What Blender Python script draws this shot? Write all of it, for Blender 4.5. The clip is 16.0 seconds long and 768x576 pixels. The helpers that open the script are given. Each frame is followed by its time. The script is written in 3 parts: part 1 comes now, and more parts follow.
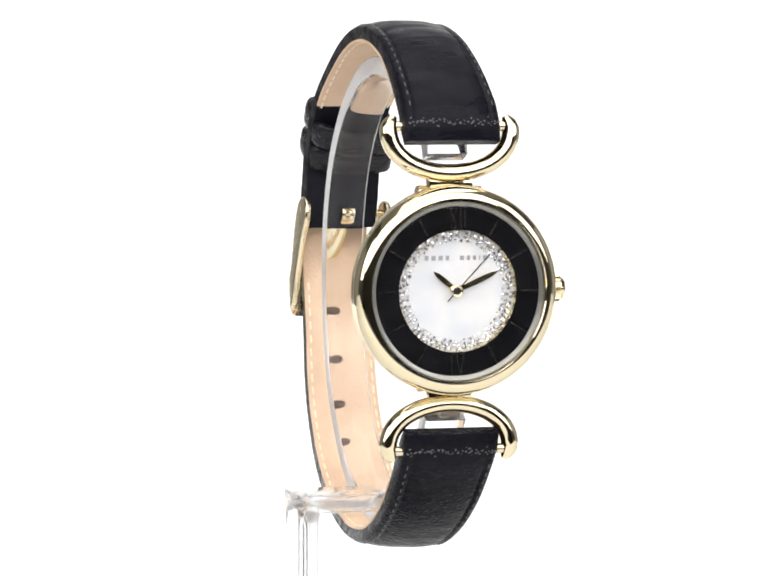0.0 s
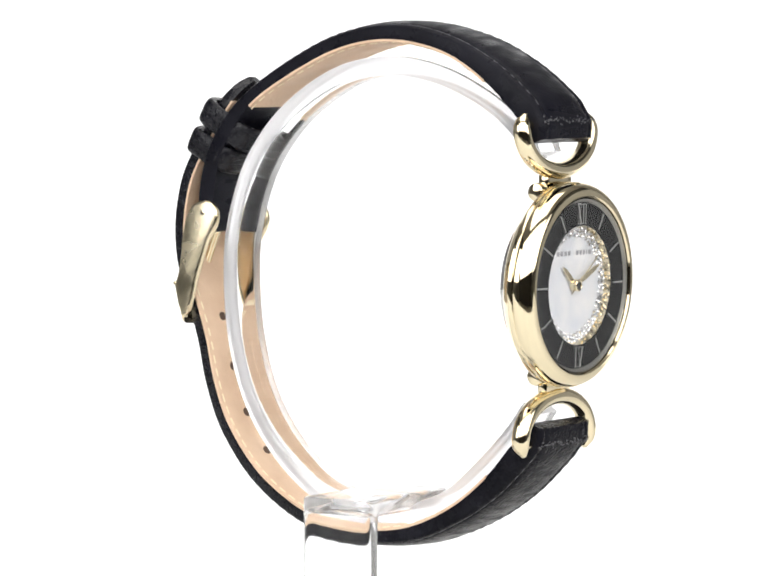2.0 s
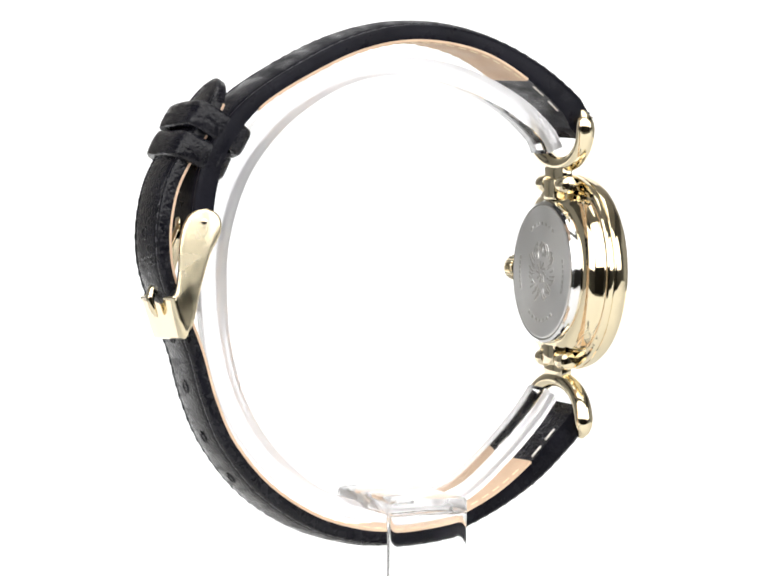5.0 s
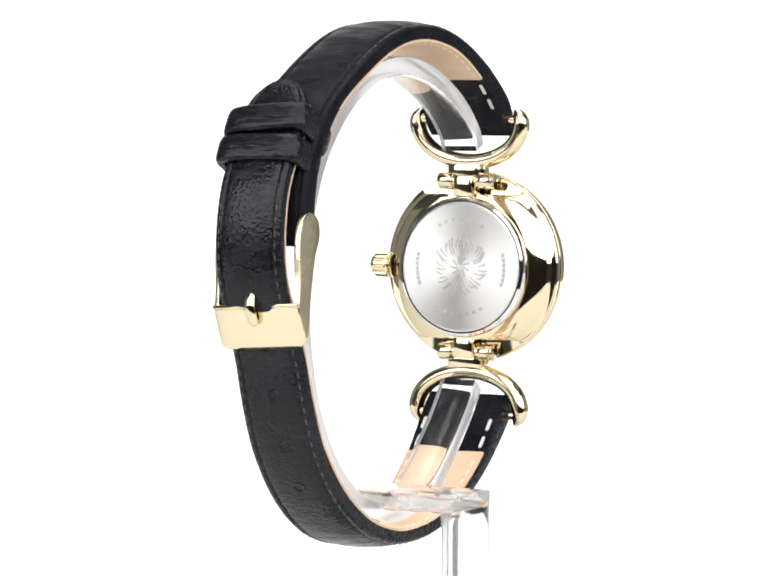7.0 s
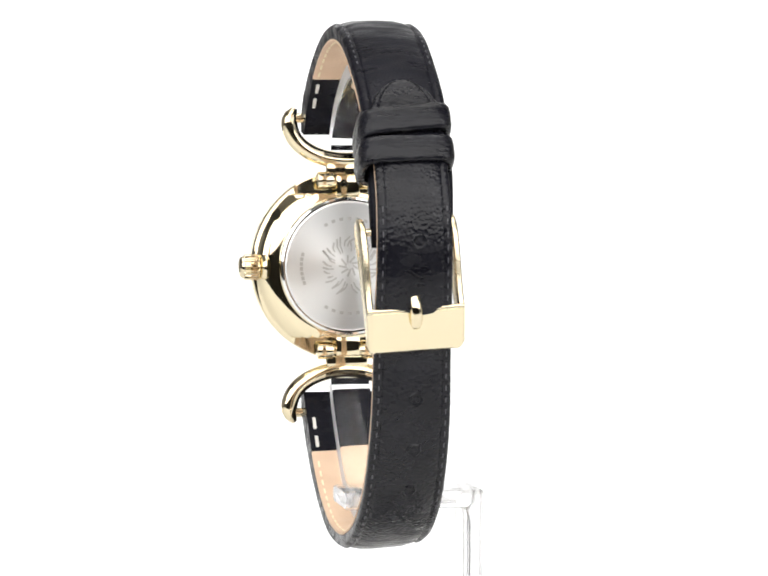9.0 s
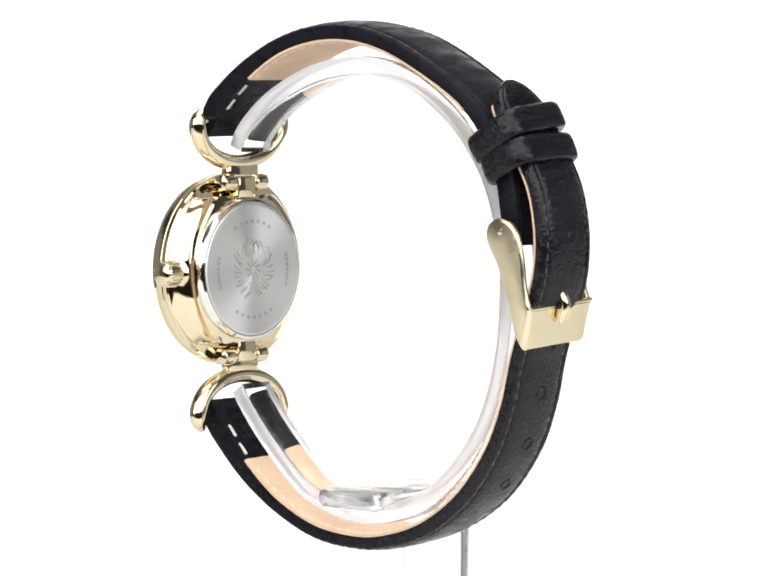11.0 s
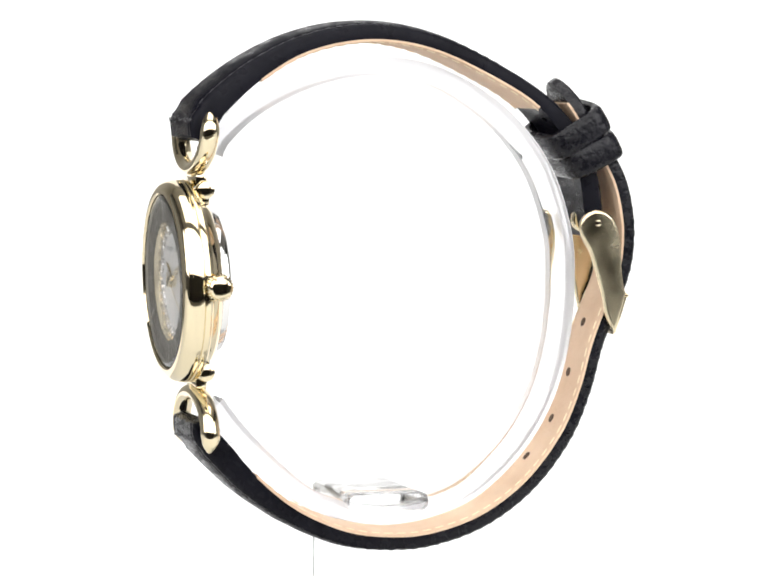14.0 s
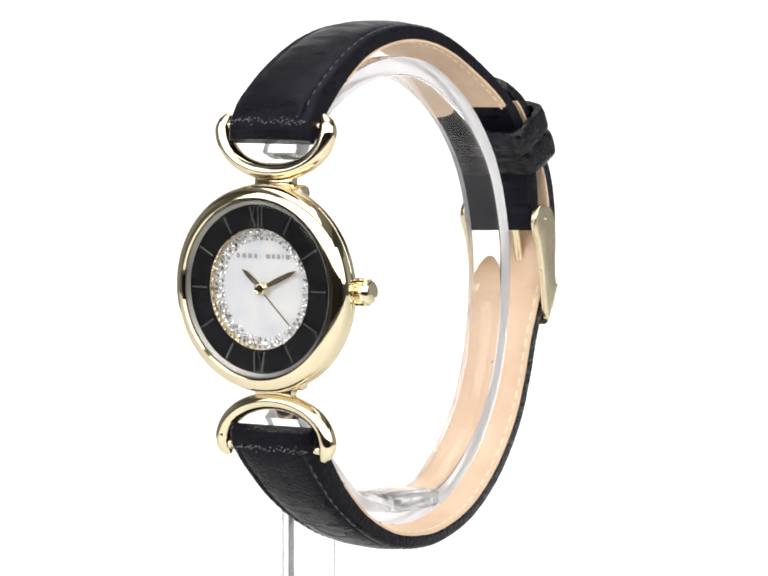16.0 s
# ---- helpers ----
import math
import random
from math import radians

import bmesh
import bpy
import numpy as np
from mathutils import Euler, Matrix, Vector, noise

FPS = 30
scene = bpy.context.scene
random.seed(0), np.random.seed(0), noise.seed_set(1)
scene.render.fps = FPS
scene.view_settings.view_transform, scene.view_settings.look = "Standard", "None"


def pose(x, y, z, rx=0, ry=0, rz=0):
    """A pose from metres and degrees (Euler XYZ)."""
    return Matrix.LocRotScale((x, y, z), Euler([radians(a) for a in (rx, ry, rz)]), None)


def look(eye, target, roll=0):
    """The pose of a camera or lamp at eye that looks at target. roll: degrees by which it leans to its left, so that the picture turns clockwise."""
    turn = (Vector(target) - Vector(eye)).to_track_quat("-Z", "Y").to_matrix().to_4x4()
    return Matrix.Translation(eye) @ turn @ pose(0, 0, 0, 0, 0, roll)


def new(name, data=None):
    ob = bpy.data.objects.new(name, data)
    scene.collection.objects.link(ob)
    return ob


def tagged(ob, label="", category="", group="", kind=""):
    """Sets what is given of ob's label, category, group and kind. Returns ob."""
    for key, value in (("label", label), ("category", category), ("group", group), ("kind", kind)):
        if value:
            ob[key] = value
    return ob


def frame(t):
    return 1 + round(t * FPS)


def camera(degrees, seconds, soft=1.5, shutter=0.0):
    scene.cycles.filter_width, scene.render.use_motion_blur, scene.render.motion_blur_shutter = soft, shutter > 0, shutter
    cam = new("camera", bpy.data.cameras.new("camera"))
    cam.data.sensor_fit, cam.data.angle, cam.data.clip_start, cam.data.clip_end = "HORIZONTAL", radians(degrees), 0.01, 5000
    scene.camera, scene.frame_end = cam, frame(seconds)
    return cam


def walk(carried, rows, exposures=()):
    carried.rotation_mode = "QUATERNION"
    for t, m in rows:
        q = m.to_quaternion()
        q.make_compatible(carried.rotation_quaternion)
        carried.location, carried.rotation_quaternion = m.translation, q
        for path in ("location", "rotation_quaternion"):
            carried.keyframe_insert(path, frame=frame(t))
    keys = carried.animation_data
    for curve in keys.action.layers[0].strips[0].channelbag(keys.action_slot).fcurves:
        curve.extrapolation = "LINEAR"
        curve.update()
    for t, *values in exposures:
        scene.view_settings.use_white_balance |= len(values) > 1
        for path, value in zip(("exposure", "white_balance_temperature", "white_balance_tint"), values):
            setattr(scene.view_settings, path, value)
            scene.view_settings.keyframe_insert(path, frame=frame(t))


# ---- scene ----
# The camera stands still on a tripod; the watch and its stand turn on a vertical axis.
CAM_Z = 0.13
cam = camera(11.28, 16.0, soft=1.9)
EYE = Vector((-0.0001, -0.58, CAM_Z))
DOWN = radians(3.66)
STILL = look(EYE, EYE + Vector((0, math.cos(DOWN), -math.sin(DOWN))), 0.11)
walk(cam, [(0, STILL), (16, STILL)])
scene.view_settings.exposure = 0.0

# ---- light ----
world = bpy.data.worlds.new("studio")
scene.world = world
world.use_nodes = True
world.node_tree.nodes["Background"].inputs[0].default_value = (0.9, 0.95, 1.0, 1)
world.node_tree.nodes["Background"].inputs[1].default_value = 0.12


def softbox(name, eye, target, width, height, watts, colour=(1, 1, 1)):
    data = bpy.data.lights.new(name, "AREA")
    data.shape, data.size, data.size_y, data.energy, data.color = "RECTANGLE", width, height, watts, colour
    ob = new(name, data)
    ob.matrix_basis = look(eye, target)
    return ob


AIM = (0, 0, 0.09)
softbox("softbox_front", (0, -0.75, 0.62), AIM, 1.7, 0.9, 12.0, (1, 0.985, 0.96))
softbox("softbox_top", (0, 0.0, 1.0), AIM, 0.9, 0.7, 4.5, (1, 0.985, 0.96))
softbox("softbox_left", (-0.85, -0.5, 0.45), AIM, 0.5, 0.6, 2.6)
softbox("softbox_right", (0.85, -0.5, 0.45), AIM, 0.5, 0.6, 2.6)
softbox("softbox_rear_left", (-0.9, 0.3, 0.2), AIM, 0.7, 0.6, 0.2)
softbox("softbox_rear_right", (0.9, 0.3, 0.2), AIM, 0.7, 0.6, 0.35)


# ---- materials ----
def material(name, base, rough=0.5, metal=0.0, **more):
    m = bpy.data.materials.new(name)
    m.use_nodes = True
    n = m.node_tree.nodes["Principled BSDF"]
    n.inputs["Base Color"].default_value = (*base, 1)
    n.inputs["Roughness"].default_value = rough
    n.inputs["Metallic"].default_value = metal
    for key, value in more.items():
        n.inputs[key.replace("_", " ")].default_value = value
    return m


def node(m, kind, **inputs):
    n = m.node_tree.nodes.new(kind)
    for key, value in inputs.items():
        n.inputs[key].default_value = value
    return n


def wire(m, a, out, b, into):
    m.node_tree.links.new(a.outputs[out], b.inputs[into])


def bsdf(m):
    return m.node_tree.nodes["Principled BSDF"]


def textured(m, kind, scale, stretch=(1, 1, 1), **inputs):
    """A texture in the thing's own metres."""
    tc = node(m, "ShaderNodeTexCoord")
    mp = node(m, "ShaderNodeMapping")
    mp.inputs["Scale"].default_value = stretch
    tex = node(m, kind, Scale=scale, **inputs)
    wire(m, tc, "Object", mp, "Vector")
    wire(m, mp, "Vector", tex, "Vector")
    return tex


def bumped(m, layers):
    """layers: (texture node, output, strength, distance), stacked."""
    last = None
    for tex, out, strength, distance in layers:
        b = node(m, "ShaderNodeBump", Strength=strength, Distance=distance)
        wire(m, tex, out, b, "Height")
        if last:
            wire(m, last, "Normal", b, "Normal")
        last = b
    wire(m, last, "Normal", bsdf(m), "Normal")


def ramped(m, tex, out, into, stops):
    r = node(m, "ShaderNodeValToRGB")
    r.color_ramp.elements[0].position, r.color_ramp.elements[0].color = stops[0][0], (*stops[0][1], 1)
    r.color_ramp.elements[1].position, r.color_ramp.elements[1].color = stops[-1][0], (*stops[-1][1], 1)
    wire(m, tex, out, r, "Fac")
    wire(m, r, "Color", bsdf(m), into)


def leather(name, base, light, rough, grain, stretch=(1, 1, 1), spec=0.3, crease=(420, 0.3, 0.0004), grainy=0.55, run=0.35):
    m = material(name, base, rough, 0.0, Specular_IOR_Level=spec)
    cells = textured(m, "ShaderNodeTexVoronoi", grain, stretch)
    cells.feature = "SMOOTH_F1"
    creases = textured(m, "ShaderNodeTexNoise", crease[0], (run, 1, 1), Detail=4)
    bumped(m, [(creases, "Fac", crease[1], crease[2]), (cells, "Distance", grainy, 0.00014)])
    tone = textured(m, "ShaderNodeTexNoise", 160, Detail=5)
    ramped(m, tone, "Fac", "Base Color", [(0.35, base), (0.7, light)])
    ramped(m, creases, "Fac", "Roughness", [(0.35, (rough - 0.12,) * 3), (0.65, (rough + 0.2,) * 3)])
    return m


def polished(name, base, rough):
    m = material(name, base, rough, 1.0)
    smear = textured(m, "ShaderNodeTexNoise", 260, Detail=3)
    ramped(m, smear, "Fac", "Roughness", [(0.3, (rough * 0.7,) * 3), (0.75, (rough * 1.6,) * 3)])
    bumped(m, [(smear, "Fac", 0.03, 0.0001)])
    return m


BLACK = leather("black_leather", (0.007, 0.007, 0.011), (0.012, 0.012, 0.018), 0.34, 2600, spec=0.1, crease=(420, 0.1, 0.0003), grainy=0.3)
KEEPER = leather("creased_black_leather", (0.006, 0.006, 0.009), (0.012, 0.012, 0.017), 0.2, 1900, (0.3, 1, 1), spec=0.3, crease=(1200, 0.6, 0.0003), grainy=0.5, run=0.12)
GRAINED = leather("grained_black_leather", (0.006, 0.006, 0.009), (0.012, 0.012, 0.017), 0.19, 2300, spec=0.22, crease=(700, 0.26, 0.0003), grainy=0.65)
# sheen set by place: specular level rises from the strap's front to its rear
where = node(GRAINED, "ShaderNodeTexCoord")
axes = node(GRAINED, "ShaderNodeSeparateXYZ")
gloss_grade = node(GRAINED, "ShaderNodeMapRange")
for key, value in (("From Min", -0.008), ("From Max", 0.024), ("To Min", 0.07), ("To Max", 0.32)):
    gloss_grade.inputs[key].default_value = value
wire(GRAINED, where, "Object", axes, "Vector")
wire(GRAINED, axes, "Y", gloss_grade, "Value")
wire(GRAINED, gloss_grade, "Result", bsdf(GRAINED), "Specular IOR Level")
LINING = leather("tan_lining", (0.74, 0.53, 0.37), (0.83, 0.62, 0.45), 0.6, 1800)
# paler grey puts the glints of the fold's glossy grain into the colour
GLINT = material("leather_glint_grain", (0.10, 0.10, 0.11), 0.3)
THREAD = material("black_thread", (0.075, 0.075, 0.085), 0.4)
TAN_THREAD = material("cream_thread", (0.95, 0.82, 0.60), 0.6)
WHITE_THREAD = material("white_thread", (0.8, 0.78, 0.74), 0.5)
HOLE = material("hole_shade", (0.10, 0.06, 0.04), 0.8)
BLACK_HOLE = material("black_hole", (0.002, 0.002, 0.002), 0.7)
GOLD = polished("pale_gold", (0.88, 0.775, 0.55), 0.055)
BUCKLE = polished("buckle_gold", (0.88, 0.775, 0.55), 0.2)
STEEL = material("steel_back", (0.95, 0.95, 0.95), 0.38, 1.0, Anisotropic=0.75)
grain = node(STEEL, "ShaderNodeTangent")
grain.direction_type, grain.axis = "RADIAL", "Y"
wire(STEEL, grain, "Tangent", bsdf(STEEL), "Tangent")
ENGRAVED = material("engraved_steel", (0.70, 0.69, 0.68), 0.35, 0.9)
SILVER = material("silver_marker", (0.9, 0.9, 0.88), 0.08, 1.0)
SEAT = material("dull_steel", (0.32, 0.31, 0.28), 0.4, 1.0)
RIM_STEEL = polished("polished_steel", (0.9, 0.9, 0.9), 0.07)
PEARL = material("pearl_dial", (0.80, 0.80, 0.82), 0.25)
pearl_cloud = textured(PEARL, "ShaderNodeTexNoise", 330, Detail=4)
ramped(PEARL, pearl_cloud, "Fac", "Base Color", [(0.3, (0.60, 0.62, 0.67)), (0.7, (0.74, 0.73, 0.73))])
ENAMEL = material("black_enamel", (0.004, 0.004, 0.005), 0.25, Specular_IOR_Level=0.2)
CRYSTAL = material("crystal_facets", (0.80, 0.80, 0.82), 0.1, 0.9)
INK = material("grey_ink", (0.30, 0.30, 0.32), 0.5)
GLASS = material("watch_glass", (1, 1, 1), 0.0, 0.0, IOR=1.3, Transmission_Weight=1.0)
ACRYLIC = material("clear_acrylic", (0.985, 0.988, 0.992), 0.05, 0.0, IOR=1.3, Transmission_Weight=1.0)
CLEAR = material("clear_post", (0.98, 0.985, 0.99), 0.06, 0.0, IOR=1.38, Transmission_Weight=1.0)
FROSTED = material("saw_cut_acrylic", (0.95, 0.95, 0.98), 0.3, 0.0, IOR=1.3, Transmission_Weight=0.75)
POST_EDGE = material("sawn_post_edge", (0.94, 0.94, 0.95), 0.22, 0.0, IOR=1.3, Transmission_Weight=0.86)
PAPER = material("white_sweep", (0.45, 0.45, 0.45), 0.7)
TABLE = material("white_laminate", (0.8, 0.8, 0.79), 0.5)
table_tone = textured(TABLE, "ShaderNodeTexNoise", 12, Detail=6)
ramped(TABLE, table_tone, "Fac", "Base Color", [(0.3, (0.77, 0.77, 0.76)), (0.7, (0.83, 0.83, 0.82))])
# emission added to the paper so that it burns out to white
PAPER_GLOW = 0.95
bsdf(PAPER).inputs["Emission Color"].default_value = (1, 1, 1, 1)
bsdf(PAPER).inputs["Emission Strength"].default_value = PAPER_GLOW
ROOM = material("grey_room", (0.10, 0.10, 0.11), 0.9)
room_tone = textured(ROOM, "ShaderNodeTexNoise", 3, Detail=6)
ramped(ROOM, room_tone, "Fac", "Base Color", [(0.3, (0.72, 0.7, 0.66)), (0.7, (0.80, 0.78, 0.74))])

# side and south walls toned down for dark reflections in glass and gold
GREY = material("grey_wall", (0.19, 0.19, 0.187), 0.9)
DARK_WALL = material("dark_wall", (0.06, 0.055, 0.05), 0.9)


# ---- mesh helpers: all in millimetres, height counted from the camera's ----
def finish(bm, sharp=38):
    bmesh.ops.recalc_face_normals(bm, faces=bm.faces)
    for e in bm.edges:
        e.smooth = not (len(e.link_faces) == 2 and e.calc_face_angle(0) > radians(sharp))
    for f in bm.faces:
        f.smooth = True


def part(name, bm, mat, parent, label="", at=None, sharp=38):
    """One mesh under a thing or a part. at: its own origin in millimetres, as a moving or repeated piece has one."""
    finish(bm, sharp)
    me = bpy.data.meshes.new(name)
    if at is None:
        bmesh.ops.transform(bm, matrix=Matrix.Diagonal((0.001, 0.001, 0.001, 1)) @ Matrix.Translation((0, 0, CAM_Z * 1000)), verts=bm.verts)
    else:
        bmesh.ops.scale(bm, vec=(0.001,) * 3, verts=bm.verts)
    bm.to_mesh(me)
    bm.free()
    me.materials.append(mat)
    ob = new(name, me)
    ob.parent = parent
    if at is not None:
        ob.matrix_basis = at
    return tagged(ob, label)


def spot(x, y, z, turn=None):
    """The pose in a thing's space of the place (x, y, z) in millimetres."""
    m = Matrix.Translation((x * 0.001, y * 0.001, (z + CAM_Z * 1000) * 0.001))
    return m @ turn.to_4x4() if turn else m


def again(name, me, parent, m):
    ob = new(name, me)
    ob.parent, ob.matrix_basis = parent, m
    return ob


def spline(points, count):
    """Catmull-Rom through rows of numbers, evenly spaced along the first two."""
    p = np.array(points, float)
    p = np.vstack([2 * p[0] - p[1], p, 2 * p[-1] - p[-2]])
    fine = []
    for i in range(1, len(p) - 2):
        for t in np.linspace(0, 1, 24, endpoint=False):
            a, b, c, d = p[i - 1:i + 3]
            fine.append(0.5 * (2 * b + (c - a) * t + (2 * a - 5 * b + 4 * c - d) * t * t + (3 * b - a - 3 * c + d) * t ** 3))
    fine = np.array(fine + [p[-2]])
    s = np.concatenate([[0], np.cumsum(np.linalg.norm(np.diff(fine[:, :2], axis=0), axis=1))])
    at = np.linspace(0, s[-1], count)
    return np.stack([np.interp(at, s, fine[:, k]) for k in range(fine.shape[1])], 1), s[-1]


def skin(rings, closed_ends=True, cyclic=False):
    """A tube over rings of points."""
    bm = bmesh.new()
    vs = [[bm.verts.new(p) for p in ring] for ring in rings]
    n = len(rings[0])
    pairs = list(zip(vs, vs[1:])) + ([(vs[-1], vs[0])] if cyclic else [])
    for a, b in pairs:
        for j in range(n):
            bm.faces.new((a[j], a[(j + 1) % n], b[(j + 1) % n], b[j]))
    if closed_ends and not cyclic:
        bm.faces.new(vs[0])
        bm.faces.new(vs[-1])
    return bm


def lathe(profile, centre, steps=96, squash=None, cyclic=False):
    """Turns (radius, depth) about the axis that runs front to back through centre = (x, z)."""
    rings = []
    for r, y in profile:
        ring = []
        for k in range(steps):
            a = 2 * math.pi * k / steps
            x, z = r * math.cos(a), r * math.sin(a)
            if squash:
                x, z = squash(x, z, y)
            ring.append((centre[0] + x, y, centre[1] + z))
        rings.append(ring)
    return skin(rings, cyclic=cyclic)


def box(x0, x1, y0, y1, z0, z1, bevel=0.1, segments=2):
    bm = bmesh.new()
    bmesh.ops.create_cube(bm, size=1, matrix=Matrix.Translation(((x0 + x1) / 2, (y0 + y1) / 2, (z0 + z1) / 2)) @ Matrix.Diagonal((x1 - x0, y1 - y0, z1 - z0, 1)))
    if bevel:
        bmesh.ops.bevel(bm, geom=bm.edges[:], offset=bevel, segments=segments, affect="EDGES", profile=0.5)
    return bm


def join(bm, other):
    me = bpy.data.meshes.new("scratch")
    other.to_mesh(me)
    other.free()
    bm.from_mesh(me)
    bpy.data.meshes.remove(me)
    return bm


def rod(a, b, radius, steps=20, bevel=0.0):
    a, b = Vector(a), Vector(b)
    bm = bmesh.new()
    m = Matrix.Translation((a + b) / 2) @ (b - a).to_track_quat("Z", "Y").to_matrix().to_4x4()
    bmesh.ops.create_cone(bm, cap_ends=True, segments=steps, radius1=radius, radius2=radius, depth=(b - a).length, matrix=m)
    if bevel:
        rim = [e for e in bm.edges if len(e.link_faces) == 2 and e.calc_face_angle(0) > 1]
        bmesh.ops.bevel(bm, geom=rim, offset=bevel, segments=2, affect="EDGES", profile=0.5)
    return bm


# ---- the studio ----
def sheet(rows, x0, x1, thick):
    """A sheet bent along rows of (y, z), in metres, from x0 to x1."""
    r = np.array(rows, float)
    d = np.gradient(r, axis=0)
    nrm = np.stack([-d[:, 1], d[:, 0]], 1)
    nrm /= np.linalg.norm(nrm, axis=1)[:, None]
    low = r - nrm * thick
    return skin([[(x0, a[0], a[1]), (x1, a[0], a[1]), (x1, b[0], b[1]), (x0, b[0], b[1])] for a, b in zip(r, low)])


def structure(name, bm, mat, label, category):
    finish(bm)
    me = bpy.data.meshes.new(name)
    bm.to_mesh(me)
    bm.free()
    me.materials.append(mat)
    return tagged(new(name, me), label, category, kind="structure")


bend = [(0.9 + 0.35 * math.sin(a), 0.35 - 0.35 * math.cos(a)) for a in np.linspace(0, math.pi / 2, 14)]
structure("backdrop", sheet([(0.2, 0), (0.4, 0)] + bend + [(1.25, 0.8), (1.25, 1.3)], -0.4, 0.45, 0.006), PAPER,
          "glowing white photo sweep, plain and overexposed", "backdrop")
structure("ground", box(-0.8, 0.8, -0.215, 0.197, -0.02, 0, 0.002), TABLE, "plain matt white table top", "table")


def room():
    # unseen walls added round the set, there only for light and reflections
    x, y0, y1, z0, z1, w = 2.0, -2.2, 1.7, -0.75, 2.0, 0.1
    walls = {"floor": (-x, x, y0, y1, z0 - w, z0), "ceiling": (-x, x, y0, y1, z1, z1 + w), "wall_north": (-x, x, y1, y1 + w, z0, z1),
             "wall_south": (-x, x, y0 - w, y0, z0, z1), "wall_west": (-x - w, -x, y0, y1, z0, z1), "wall_east": (x, x + w, y0, y1, z0, z1)}
    for name, b in walls.items():
        structure(name, box(*b, bevel=0), DARK_WALL if name == "wall_south" else GREY if name in ("wall_east", "wall_west") else ROOM, "plain studio " + name.split("_")[0], name.split("_")[0])


room()

# ---- the watch ----
CX, CZ = 1.05, -35.36          # the case's axis
TILT = 1.6                   # the face leans slightly down


def middle(y):
    """The strap's middle: the loop runs slightly askew."""
    return CX + (y + 30) * 0.007


watch = tagged(new("wristwatch"), "gold-tone wristwatch with black leather strap on clear stand", "watch")
lean = Matrix.Translation((CX, -28.3, CZ)) @ Matrix.Rotation(radians(TILT), 4, "X") @ Matrix.Diagonal((1, 0.99, 1, 1)) @ Matrix.Translation((-CX, 28.3, -CZ))
lean_turn = Matrix.Rotation(radians(TILT), 3, "X")


def case_part(name, bm, mat, parent, label="", sharp=38):
    bmesh.ops.transform(bm, matrix=lean, verts=bm.verts)
    return part(name, bm, mat, parent, label, sharp=sharp)


def case_spot(x, y, z, turn=None):
    p = lean @ Vector((x, y, z))
    t = lean_turn @ turn if turn else lean_turn
    return spot(*p, t)


def clip_flats(x, z, y):
    return (x, max(-11.3, min(11.3, z))) if y > -30.3 else (x, z)


CASE = [(12.75, -33.6), (12.8, -34.1), (13.0, -34.38), (13.5, -34.36), (14.1, -34.1), (14.55, -33.6), (14.82, -32.95), (14.94, -32.3), (14.96, -31.8), (14.92, -31.55),
        (14.78, -31.45), (14.88, -31.35), (14.94, -31.1), (14.9, -30.6), (14.7, -30.35), (14.3, -30.2), (14.05, -29.9), (13.7, -29.35), (13.1, -28.75), (12.3, -28.25), (11.5, -27.95), (10.8, -27.8), (9.0, -27.75), (9.0, -31.0), (12.5, -31.0)]
case = case_part("case", lathe(CASE, (CX, CZ), 128, clip_flats, True), GOLD, watch, "polished pale gold round case", 30)
back = case_part("case_back", lathe([(9.0, -28.1), (10.15, -28.1), (10.15, -26.55), (9.9, -26.42), (0.01, -26.38)], (CX, CZ), 96), STEEL, watch,
                 "brushed steel screw back with engraving", 8)
case_part("back_rim", lathe([(10.17, -28.0), (10.95, -28.0), (10.95, -27.2), (10.75, -26.75), (10.4, -26.5), (10.17, -26.5)], (CX, CZ), 96, cyclic=True), RIM_STEEL, back, "mirror-polished steel rim", 30)


def dial():
    base = case_part("dial", lathe([(8.9, -31.7), (8.9, -32.15), (0.01, -32.2)], (CX, CZ), 64), PEARL, watch, "white mother-of-pearl dial")
    wall = lathe([(8.75, -33.35), (8.7, -31.9), (9.0, -31.9), (9.0, -33.35)], (CX, CZ), 72, cyclic=True)
    case_part("inner_ring", wall, GOLD, base, "gold inner wall round the dial")
    case_part("black_ring", lathe([(8.7, -33.5), (12.0, -33.5), (12.0, -33.3), (8.7, -33.3)], (CX, CZ), 96, cyclic=True), ENAMEL, base, "glossy black hour ring")
    case_part("glass_seat", lathe([(12.02, -33.45), (12.7, -33.7), (12.7, -33.2), (12.02, -33.2)], (CX, CZ), 96, cyclic=True), SEAT, base, "dull metal seat under the glass edge")
    glass = case_part("glass", lathe([(0.01, -34.2), (12.0, -34.2), (12.6, -34.05), (12.68, -33.9), (12.68, -33.82), (0.01, -33.82)], (CX, CZ), 96), GLASS, watch, "clear flat glass with bevelled edge", 12)
    glass.visible_shadow = False
    return base


dial_part = dial()


def stroke(a, b, width, y, deep=0.08):
    """A flat bar on the dial from a to b, both (x, z) from the middle."""
    a, b = Vector((a[0] + CX, 0, a[1] + CZ)), Vector((b[0] + CX, 0, b[1] + CZ))
    along = (b - a).normalized()
    side = Vector((along.z, 0, -along.x)) * width / 2
    return skin([[(p.x, y, p.z) for p in (a - side, a + side, b + side, b - side)], [(p.x, y - deep, p.z) for p in (a - side, a + side, b + side, b - side)]])


